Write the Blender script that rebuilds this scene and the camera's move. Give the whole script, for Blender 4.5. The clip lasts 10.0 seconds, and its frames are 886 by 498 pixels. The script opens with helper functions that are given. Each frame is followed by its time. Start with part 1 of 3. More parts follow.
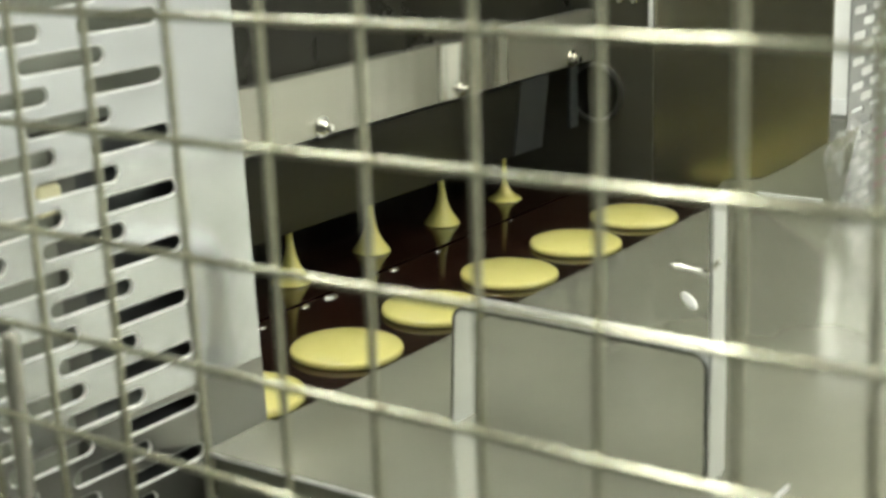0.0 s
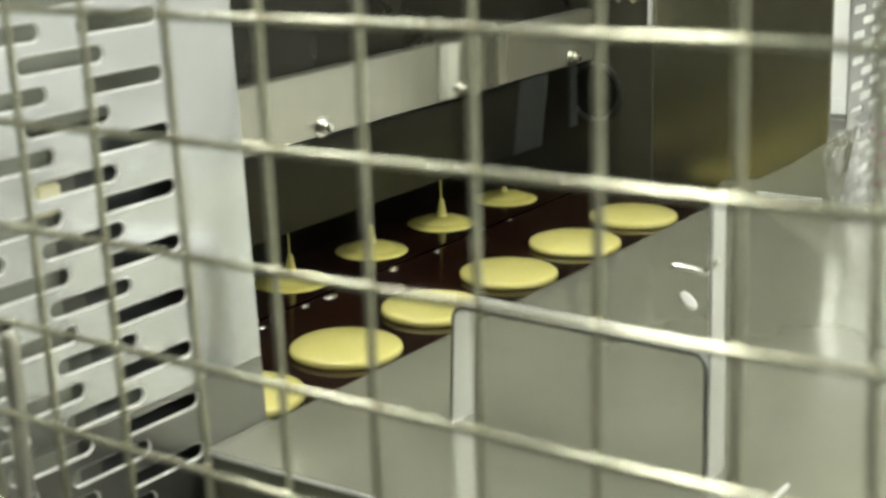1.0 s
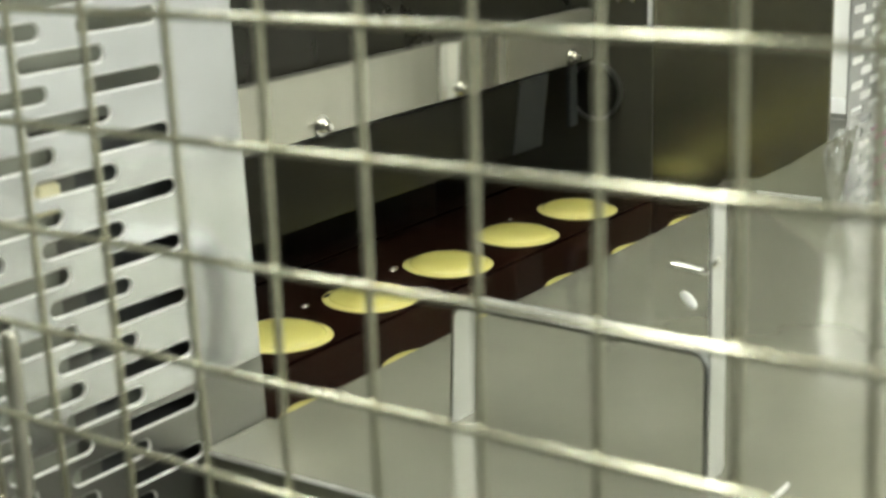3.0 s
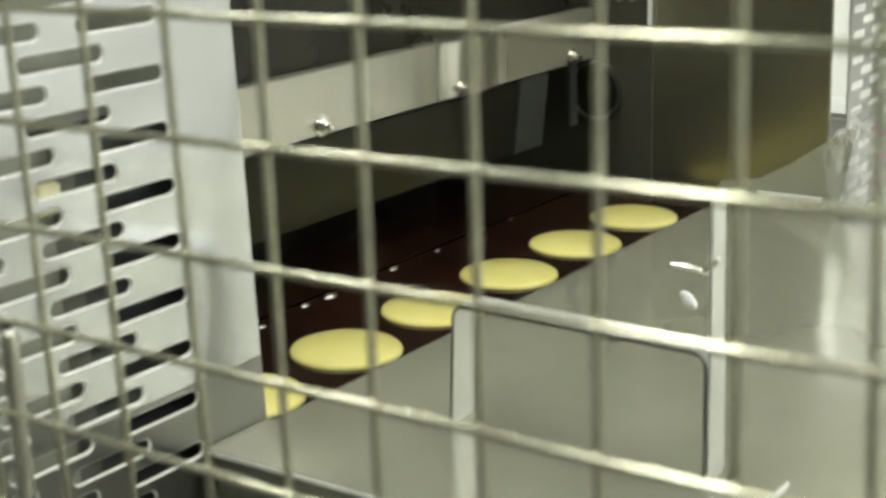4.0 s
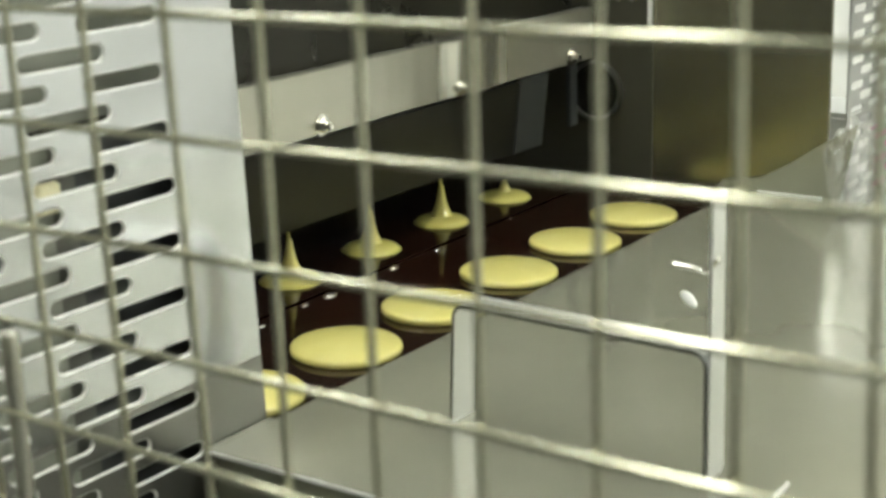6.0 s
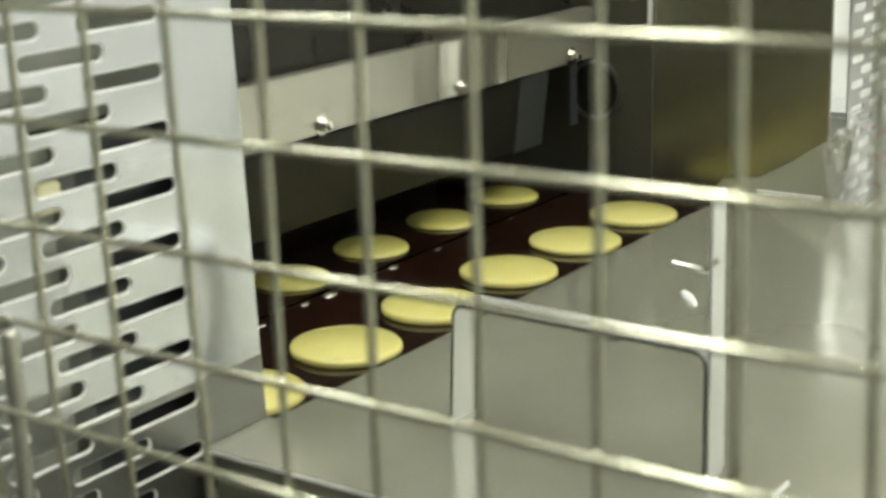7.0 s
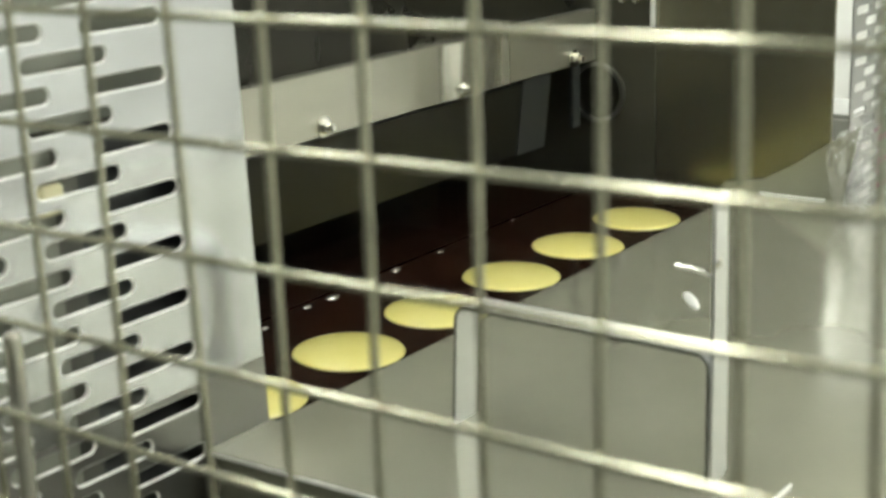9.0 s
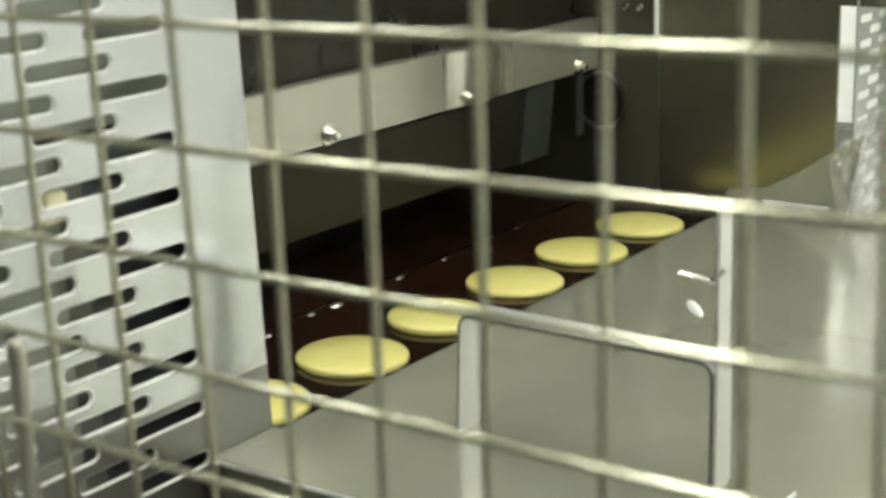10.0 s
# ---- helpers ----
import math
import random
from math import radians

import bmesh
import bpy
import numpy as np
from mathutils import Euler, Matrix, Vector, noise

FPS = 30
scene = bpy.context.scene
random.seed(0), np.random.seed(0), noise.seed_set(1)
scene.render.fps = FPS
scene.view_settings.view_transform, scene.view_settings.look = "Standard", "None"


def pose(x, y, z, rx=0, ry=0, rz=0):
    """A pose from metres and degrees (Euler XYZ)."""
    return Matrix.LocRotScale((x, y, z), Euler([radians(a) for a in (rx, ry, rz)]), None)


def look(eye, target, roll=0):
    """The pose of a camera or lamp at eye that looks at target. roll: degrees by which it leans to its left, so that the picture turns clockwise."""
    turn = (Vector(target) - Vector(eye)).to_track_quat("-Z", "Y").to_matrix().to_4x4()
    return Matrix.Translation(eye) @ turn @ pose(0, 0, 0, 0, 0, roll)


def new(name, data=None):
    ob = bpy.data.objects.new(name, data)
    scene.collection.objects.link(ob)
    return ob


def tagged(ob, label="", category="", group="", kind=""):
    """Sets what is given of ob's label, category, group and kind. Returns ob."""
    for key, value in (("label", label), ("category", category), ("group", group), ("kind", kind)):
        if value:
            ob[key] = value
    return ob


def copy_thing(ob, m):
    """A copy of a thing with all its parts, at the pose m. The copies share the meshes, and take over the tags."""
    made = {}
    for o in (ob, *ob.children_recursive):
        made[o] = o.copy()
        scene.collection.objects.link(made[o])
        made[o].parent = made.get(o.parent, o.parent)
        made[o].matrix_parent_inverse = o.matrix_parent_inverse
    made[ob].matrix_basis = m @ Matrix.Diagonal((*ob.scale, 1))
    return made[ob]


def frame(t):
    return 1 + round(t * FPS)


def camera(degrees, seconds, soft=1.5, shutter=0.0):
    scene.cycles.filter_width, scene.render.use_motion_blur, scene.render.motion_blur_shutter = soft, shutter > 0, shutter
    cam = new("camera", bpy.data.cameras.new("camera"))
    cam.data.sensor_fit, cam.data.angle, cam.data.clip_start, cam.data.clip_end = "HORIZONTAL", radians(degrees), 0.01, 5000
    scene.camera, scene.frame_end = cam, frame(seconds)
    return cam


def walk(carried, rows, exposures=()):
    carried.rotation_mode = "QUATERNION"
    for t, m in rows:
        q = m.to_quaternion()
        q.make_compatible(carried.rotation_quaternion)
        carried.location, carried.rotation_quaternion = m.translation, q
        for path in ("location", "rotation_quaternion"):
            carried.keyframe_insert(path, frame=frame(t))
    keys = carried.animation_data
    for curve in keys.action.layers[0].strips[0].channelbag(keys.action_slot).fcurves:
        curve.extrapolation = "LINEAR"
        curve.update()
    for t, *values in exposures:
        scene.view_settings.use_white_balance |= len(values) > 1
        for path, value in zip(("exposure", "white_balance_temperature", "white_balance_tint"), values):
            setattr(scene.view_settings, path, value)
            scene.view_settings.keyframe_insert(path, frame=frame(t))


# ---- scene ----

# ---------------------------------------------------------------- camera
EYE = (0.8085, -0.9912, 0.4469)
cam = camera(31.81, 10.0, soft=2.9)
cam.data.dof.use_dof = True
cam.data.dof.focus_distance = 1.5
cam.data.dof.aperture_fstop = 9.0
AIMS = [
    (0.0, (-0.02787, 0.18828, 0.04776)), (0.3, (-0.02757, 0.18831, 0.04723)),
    (1.0, (-0.02735, 0.18846, 0.04722)), (2.5, (-0.02732, 0.18841, 0.04701)),
    (4.0, (-0.02725, 0.18828, 0.04649)), (5.5, (-0.02725, 0.18828, 0.04649)),
    (6.3, (-0.02717, 0.18813, 0.04586)), (7.0, (-0.02713, 0.18805, 0.04554)),
    (8.5, (-0.02713, 0.18805, 0.04554)), (8.8, (-0.02764, 0.18787, 0.04608)),
    (8.9, (-0.02868, 0.18750, 0.04717)), (9.0, (-0.02942, 0.18716, 0.04772)),
    (9.1, (-0.02985, 0.18739, 0.04930)), (9.2, (-0.03085, 0.18696, 0.05012)),
    (9.3, (-0.03243, 0.18647, 0.05201)), (9.4, (-0.03361, 0.18581, 0.05258)),
    (9.5, (-0.03459, 0.18591, 0.05497)), (9.6, (-0.03392, 0.18638, 0.05495)),
    (9.7, (-0.03335, 0.18704, 0.05571)), (9.8, (-0.03351, 0.18676, 0.05519)),
    (9.9, (-0.03351, 0.18676, 0.05519)), (10.0, (-0.03329, 0.18691, 0.05519)),
]
walk(cam, [(t, look(EYE, a, -1.8)) for t, a in AIMS])

# ---------------------------------------------------------------- world and exposure
world = bpy.data.worlds.new("world")
scene.world = world
world.use_nodes = True
world.node_tree.nodes["Background"].inputs[0].default_value = (0.5, 0.52, 0.55, 1)
world.node_tree.nodes["Background"].inputs[1].default_value = 0.05
scene.view_settings.exposure = 0.0
LAMP_POWER = 46.5
LAMP_COLOUR = (0.97, 1.0, 0.93)


# ---------------------------------------------------------------- materials
def nodes_of(name):
    m = bpy.data.materials.new(name)
    m.use_nodes = True
    nt = m.node_tree
    return m, nt, nt.nodes["Principled BSDF"]


def coords(nt, scale):
    tc = nt.nodes.new("ShaderNodeTexCoord")
    mp = nt.nodes.new("ShaderNodeMapping")
    mp.inputs["Scale"].default_value = scale
    nt.links.new(tc.outputs["Object"], mp.inputs["Vector"])
    return mp.outputs["Vector"]


def noise_node(nt, vec, scale, detail=3.0, rough=0.55):
    n = nt.nodes.new("ShaderNodeTexNoise")
    n.inputs["Scale"].default_value = scale
    n.inputs["Detail"].default_value = detail
    n.inputs["Roughness"].default_value = rough
    nt.links.new(vec, n.inputs["Vector"])
    return n.outputs["Fac"]


def ramp(nt, fac, lo, hi, a, b):
    r = nt.nodes.new("ShaderNodeMapRange")
    r.inputs["From Min"].default_value, r.inputs["From Max"].default_value = lo, hi
    r.inputs["To Min"].default_value, r.inputs["To Max"].default_value = a, b
    nt.links.new(fac, r.inputs["Value"])
    return r.outputs["Result"]


def mix_colour(nt, fac, a, b):
    m = nt.nodes.new("ShaderNodeMix")
    m.data_type = "RGBA"
    nt.links.new(fac, m.inputs["Factor"])
    m.inputs["A"].default_value, m.inputs["B"].default_value = (*a, 1), (*b, 1)
    return m.outputs["Result"]


def bump(nt, p, fac, strength, distance):
    b = nt.nodes.new("ShaderNodeBump")
    b.inputs["Strength"].default_value, b.inputs["Distance"].default_value = strength, distance
    nt.links.new(fac, b.inputs["Height"])
    nt.links.new(b.outputs["Normal"], p.inputs["Normal"])


def steel(name, col, rough, grain, spread=0.05, strength=0.15, metal=1.0, smear=2.2, depth=0.0002, wave=0.0, swell=(6, 6, 6)):
    """Brushed stainless steel; grain gives the noise frequency along x, y and z, per metre; wave the sheet's slow unevenness."""
    m, nt, p = nodes_of(name)
    fine = noise_node(nt, coords(nt, grain), 1.0, 4.0, 0.6)
    broad = noise_node(nt, coords(nt, (smear, smear, smear)), 3.0, 4.0, 0.6)
    nt.links.new(mix_colour(nt, broad, [c * 0.88 for c in col], [min(1, c * 1.1) for c in col]), p.inputs["Base Color"])
    add = nt.nodes.new("ShaderNodeMath")
    add.operation = "ADD"
    nt.links.new(ramp(nt, fine, 0.3, 0.7, rough - spread, rough + spread), add.inputs[0])
    nt.links.new(ramp(nt, broad, 0.35, 0.7, -spread, spread), add.inputs[1])
    nt.links.new(add.outputs[0], p.inputs["Roughness"])
    p.inputs["Metallic"].default_value = metal
    bump(nt, p, fine, strength, depth)
    if wave:
        first = p.inputs["Normal"].links[0].from_node
        b = nt.nodes.new("ShaderNodeBump")
        b.inputs["Strength"].default_value, b.inputs["Distance"].default_value = 1.0, wave
        nt.links.new(noise_node(nt, coords(nt, swell), 1.0, 1.5, 0.4), b.inputs["Height"])
        nt.links.new(b.outputs["Normal"], first.inputs["Normal"])
    return m


def plain(name, col, rough=0.5, metal=0.0, vary=0.12, scale=40.0, strength=0.1, depth=0.0005):
    m, nt, p = nodes_of(name)
    f = noise_node(nt, coords(nt, (1, 1, 1)), scale, 4.0)
    g = noise_node(nt, coords(nt, (1, 1, 1)), scale * 0.12, 3.0)
    nt.links.new(mix_colour(nt, g, [c * (1 - vary) for c in col], [min(1, c * (1 + vary)) for c in col]), p.inputs["Base Color"])
    nt.links.new(ramp(nt, f, 0.3, 0.7, rough * 0.85, min(1, rough * 1.15)), p.inputs["Roughness"])
    p.inputs["Metallic"].default_value = metal
    bump(nt, p, f, strength, depth)
    return m


def glow(name, col, power):
    m, nt, p = nodes_of(name)
    p.inputs["Base Color"].default_value = (0.9, 0.9, 0.9, 1)
    p.inputs["Emission Color"].default_value = (*col, 1)
    p.inputs["Emission Strength"].default_value = power
    return m


def batter_material(name, raw, pale, rough):
    m, nt, p = nodes_of(name)
    v = coords(nt, (1, 1, 1))
    g = noise_node(nt, v, 28.0, 3.0)
    f = noise_node(nt, v, 160.0, 2.0)
    nt.links.new(mix_colour(nt, g, raw, pale), p.inputs["Base Color"])
    nt.links.new(ramp(nt, f, 0.3, 0.7, rough - 0.03, rough + 0.04), p.inputs["Roughness"])
    p.inputs["Coat Weight"].default_value, p.inputs["Coat Roughness"].default_value = 0.8, 0.07
    bump(nt, p, g, 0.5, 0.0012)
    return m


M_COVER = steel("cover_steel", (0.44, 0.44, 0.34), 0.24, (25, 25, 25), 0.014, 0.0, 0.36, 3.0, wave=0.0025, swell=(7, 6, 6))
M_COVER.node_tree.nodes["Principled BSDF"].inputs["Coat Weight"].default_value = 1.0
M_COVER.node_tree.nodes["Principled BSDF"].inputs["Coat Roughness"].default_value = 0.12
M_COVER.node_tree.nodes["Principled BSDF"].inputs["Coat IOR"].default_value = 2.0
M_COVER.node_tree.links.new(M_COVER.node_tree.nodes["Principled BSDF"].inputs["Normal"].links[0].from_socket, M_COVER.node_tree.nodes["Principled BSDF"].inputs["Coat Normal"])
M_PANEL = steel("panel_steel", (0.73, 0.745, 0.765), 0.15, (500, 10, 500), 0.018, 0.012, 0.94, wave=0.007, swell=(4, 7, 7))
# Darker copy of the panel steel, with a dark reflection painted in.
M_SHADED = steel("shaded_sheet_steel", (0.30, 0.298, 0.278), 0.34, (500, 10, 500), 0.02, 0.012, 0.95, wave=0.003)
# White paints the light that the steel's cut edges catch.
M_LIT = plain("lit_edge_white", (0.93, 0.93, 0.90), 0.6, 0.0, 0.03)
M_BAND = steel("band_steel", (0.55, 0.538, 0.455), 0.21, (12, 300, 12), 0.012, 0.003, 0.7, wave=0.006, swell=(2, 14, 2))
M_BAND2 = steel("dim_band_steel", (0.46, 0.45, 0.37), 0.32, (12, 20, 12), 0.01, 0.0, 0.7)
M_STREAK = steel("bright_streak_steel", (0.80, 0.79, 0.70), 0.17, (12, 30, 12), 0.01, 0.0, 0.9, wave=0.002, swell=(8, 24, 8))
# Near-black base paints in the shade and dark reflection under the band.
M_SKIRT = steel("shaded_skirt_steel", (0.034, 0.033, 0.026), 0.32, (200, 10, 200), 0.01, 0.003, 0.7)
M_DIM = steel("dim_grey_steel", (0.100, 0.105, 0.102), 0.32, (200, 10, 200), 0.01, 0.003, 0.7)
M_WALL = steel("end_plate_steel", (0.33, 0.317, 0.235), 0.23, (6, 6, 400), 0.01, 0.008, 0.85)
# Dark, less metallic grey paints the dimness of the gap by the depositor.
M_LEFT = plain("dim_end_plate", (0.092, 0.088, 0.066), 0.38, 0.4, 0.15, 12.0)
M_BAR = steel("bar_steel", (0.80, 0.81, 0.80), 0.32, (60, 60, 10), 0.015, 0.01, 0.75)
# Dark colour paints the reflection on the bar's narrow faces.
M_DARK_EDGE = steel("dark_edge_steel", (0.16, 0.16, 0.14), 0.4, (60, 60, 60), 0.03, 0.01, 0.8)
M_BOLT = steel("bolt_steel", (0.72, 0.71, 0.66), 0.16, (200, 200, 200), 0.04, 0.05)
M_WIRE = steel("wire_steel", (0.54, 0.53, 0.40), 0.15, (60, 60, 60), 0.012, 0.001)
# Near-black base stands in for the shade of a recess above the band.
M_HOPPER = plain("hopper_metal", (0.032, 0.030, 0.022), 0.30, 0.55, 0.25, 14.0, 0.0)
M_DARK = plain("dark_frame_metal", (0.17, 0.165, 0.14), 0.45, 0.8)
M_BATTER = batter_material("raw_batter", (0.65, 0.585, 0.15), (0.73, 0.675, 0.225), 0.2)
M_CAKE = batter_material("setting_batter", (0.72, 0.645, 0.185), (0.82, 0.755, 0.29), 0.2)
M_PLATE = plain("griddle_coating", (0.0150, 0.0060, 0.0036), 0.12, 0.0, 0.3, 60.0, 0.05, 0.0006)
M_ROOM = plain("painted_wall", (0.84, 0.84, 0.80), 0.6, 0.0, 0.04, 30.0)
M_FLOOR = plain("floor_coating", (0.30, 0.31, 0.30), 0.4, 0.0, 0.1, 20.0)
M_CEIL = plain("ceiling_paint", (0.75, 0.75, 0.72), 0.7, 0.0, 0.03, 30.0)
M_LAMP = glow("tube_light", LAMP_COLOUR, LAMP_POWER)
M_WHITE = plain("white_plastic", (0.80, 0.80, 0.77), 0.35, 0.0, 0.05)
# Dimness behind the camera, put into the unseen south wall's colour.
M_SOUTH = plain("dim_south_wall", (0.16, 0.16, 0.15), 0.6, 0.0, 0.08, 20.0)
M_SHEET = plain("punched_sheet", (0.36, 0.36, 0.34), 0.4, 0.6, 0.1)
M_CREAM = plain("cream_plastic", (0.72, 0.68, 0.45), 0.35, 0.0, 0.06)
M_PINK = plain("pink_plastic", (0.75, 0.12, 0.42), 0.35, 0.0, 0.08)
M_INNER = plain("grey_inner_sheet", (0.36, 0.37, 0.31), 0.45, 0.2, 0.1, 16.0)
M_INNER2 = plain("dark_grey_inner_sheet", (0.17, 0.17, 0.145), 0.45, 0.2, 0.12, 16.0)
M_GREY = plain("grey_enamel", (0.48, 0.49, 0.48), 0.4, 0.0, 0.08)


# ---------------------------------------------------------------- mesh helpers
def box_into(bm, x0, x1, y0, y1, z0, z1, bevel=0.0):
    made = bmesh.ops.create_cube(bm, size=1.0, matrix=Matrix.LocRotScale(
        ((x0 + x1) / 2, (y0 + y1) / 2, (z0 + z1) / 2), None, (x1 - x0, y1 - y0, z1 - z0)))
    if bevel:
        edges = list({e for v in made["verts"] for e in v.link_edges})
        bmesh.ops.bevel(bm, geom=edges, offset=bevel, segments=2, affect="EDGES")
    return bm


def box(x0, x1, y0, y1, z0, z1, bevel=0.0):
    return box_into(bmesh.new(), x0, x1, y0, y1, z0, z1, bevel)


def rod_into(bm, a, b, r, sides=12):
    a, b = Vector(a), Vector(b)
    turn = (b - a).to_track_quat("Z", "Y").to_matrix().to_4x4()
    bmesh.ops.create_cone(bm, cap_ends=True, segments=sides, radius1=r, radius2=r, depth=(b - a).length,
                          matrix=Matrix.Translation((a + b) / 2) @ turn)
    return bm


def rod(a, b, r, sides=12):
    return rod_into(bmesh.new(), a, b, r, sides)


def tube_along(knots, r, sides=14):
    """A round wire through the knots, with short soft bends at each of them."""
    path = [knots[0]]
    for p, q, t in zip(knots, knots[1:], knots[2:]):
        path += [q + (p - q).normalized() * 0.004, q + ((p - q).normalized() + (t - q).normalized()) * 0.001, q + (t - q).normalized() * 0.004]
    path.append(knots[-1])
    turn = (knots[-1] - knots[0]).to_track_quat("Z", "Y")
    bm = bmesh.new()
    rings = [[bm.verts.new(q + turn @ Vector((r * math.cos(2 * math.pi * k / sides), r * math.sin(2 * math.pi * k / sides), 0))) for k in range(sides)] for q in path]
    for lo, hi in zip(rings, rings[1:]):
        for k in range(sides):
            m = (k + 1) % sides
            bm.faces.new((lo[k], lo[m], hi[m], hi[k]))
    bm.faces.new(list(reversed(rings[0])))
    bm.faces.new(rings[-1])
    return bm


def lathe(profile, sides=40, wobble=0.0, seed=0, caps=True):
    """A solid turned round z from (radius, height) pairs, bottom to top."""
    bm = bmesh.new()
    rings = []
    for r, z in profile:
        if r < 1e-6:
            rings.append([bm.verts.new((0, 0, z))])
            continue
        ring = []
        for k in range(sides):
            a = 2 * math.pi * k / sides
            q = r * (1 + wobble * noise.noise(Vector((math.cos(a) * 1.3 + seed * 7.1, math.sin(a) * 1.3, seed * 3.3))))
            ring.append(bm.verts.new((q * math.cos(a), q * math.sin(a), z)))
        rings.append(ring)
    for lo, hi in zip(rings, rings[1:]):
        for k in range(sides):
            n = (k + 1) % sides
            if len(lo) == 1:
                bm.faces.new((lo[0], hi[n], hi[k]))
            elif len(hi) == 1:
                bm.faces.new((lo[k], lo[n], hi[0]))
            else:
                bm.faces.new((lo[k], lo[n], hi[n], hi[k]))
    if caps and len(rings[0]) > 1:
        bm.faces.new(list(reversed(rings[0])))
    if caps and len(rings[-1]) > 1:
        bm.faces.new(rings[-1])
    return bm


def mesh_of(name, bm, material, smooth=False):
    bmesh.ops.recalc_face_normals(bm, faces=bm.faces)
    me = bpy.data.meshes.new(name)
    bm.to_mesh(me)
    bm.free()
    me.materials.append(material)
    if smooth:
        for f in me.polygons:
            f.use_smooth = True
        me.set_sharp_from_angle(angle=radians(40))
    return me


def part(name, bm, material, parent=None, label="", smooth=False):
    ob = new(name, mesh_of(name, bm, material, smooth))
    if parent is not None:
        ob.parent = parent
    if label:
        tagged(ob, label)
    return ob


def thing(name, label, category, group="", kind="", at=(0, 0, 0)):
    ob = new(name)
    ob.location = at
    return tagged(ob, label, category, group, kind)


# ---------------------------------------------------------------- plan
PITCH = 0.17324      # from row to row, along the belt's travel (x)
STEP = 0.13108       # from cake to cake along a row (y)
COLS = range(-1, 5)
COVER_X, COVER_Z = 0.077, 0.020
PANEL_X = 0.070
WALL_Y = 0.650
FACE_X = -0.120      # front of the depositor
FLOOR_Z = -0.90
LIFT = 0.005         # top of the griddle plates at x = 0
TILT = 1.15          # degrees by which the belt slopes down along its travel
FALLING = math.tan(radians(TILT))


def on_belt(x, y, up=0.0, turn=0.0):
    """A pose on the sloping belt: up is the height over the plates."""
    return pose(x, y, LIFT - x * FALLING + up, 0, TILT, 0) @ pose(0, 0, 0, 0, 0, turn)


# ---------------------------------------------------------------- room
def room():
    x0, x1, y0, y1, top = -2.6, 3.4, -2.8, 3.4, 1.75
    tagged(part("floor", box(x0, x1, y0, y1, FLOOR_Z - 0.1, FLOOR_Z), M_FLOOR), "grey coated factory floor", "floor", kind="structure")
    tagged(part("ceiling", box(x0, x1, y0, y1, top, top + 0.1), M_CEIL), "white painted ceiling with strip lights", "ceiling", kind="structure")
    for name, b in (("wall_west", (x0 - 0.1, x0, y0, y1)), ("wall_east", (x1, x1 + 0.1, y0, y1)),
                    ("wall_south", (x0, x1, y0 - 0.1, y0)), ("wall_north", (x0, x1, y1, y1 + 0.1))):
        south = name == "wall_south"
        tagged(part(name, box(*b, FLOOR_Z, top), M_SOUTH if south else M_ROOM), "unseen room wall behind the camera, dimness painted in" if south else "plain white painted room wall", "wall", kind="structure")


def post_rails(g):
    for x, y in ((0.147, -0.552), (0.872, -0.578)):
        part("post", rod((x, y, FLOOR_Z), (x, y, 0.50), 0.012, 16), M_BAR, g, "", True)


def strip_lights():
    lamp = thing("ceiling_light", "white strip light with two bright tubes on the ceiling", "light", "ceiling strip lights")
    part("housing", box(-0.11, 0.11, -0.62, 0.62, 0.02, 0.06, 0.006), M_WHITE, lamp, "white enamelled housing")
    for s in (-0.055, 0.055):
        part("tube", rod((s, -0.6, 0), (s, 0.6, 0), 0.016, 12), M_LAMP, lamp, "glowing white tube", True)
    # (-0.3, 2.6) and (-1.5, 2.9) are unseen, added to brighten the north wall.
    spots = [(-0.9, 0.4), (0.9, 0.6), (2.2, 0.2), (2.2, 2.2), (-0.3, 2.6), (-1.6, 1.2), (-1.5, 2.9), (-0.18, -0.5)]
    lamp.location = (*spots[0], 1.68)
    for x, y in spots[1:]:
        copy_thing(lamp, pose(x, y, 1.68))


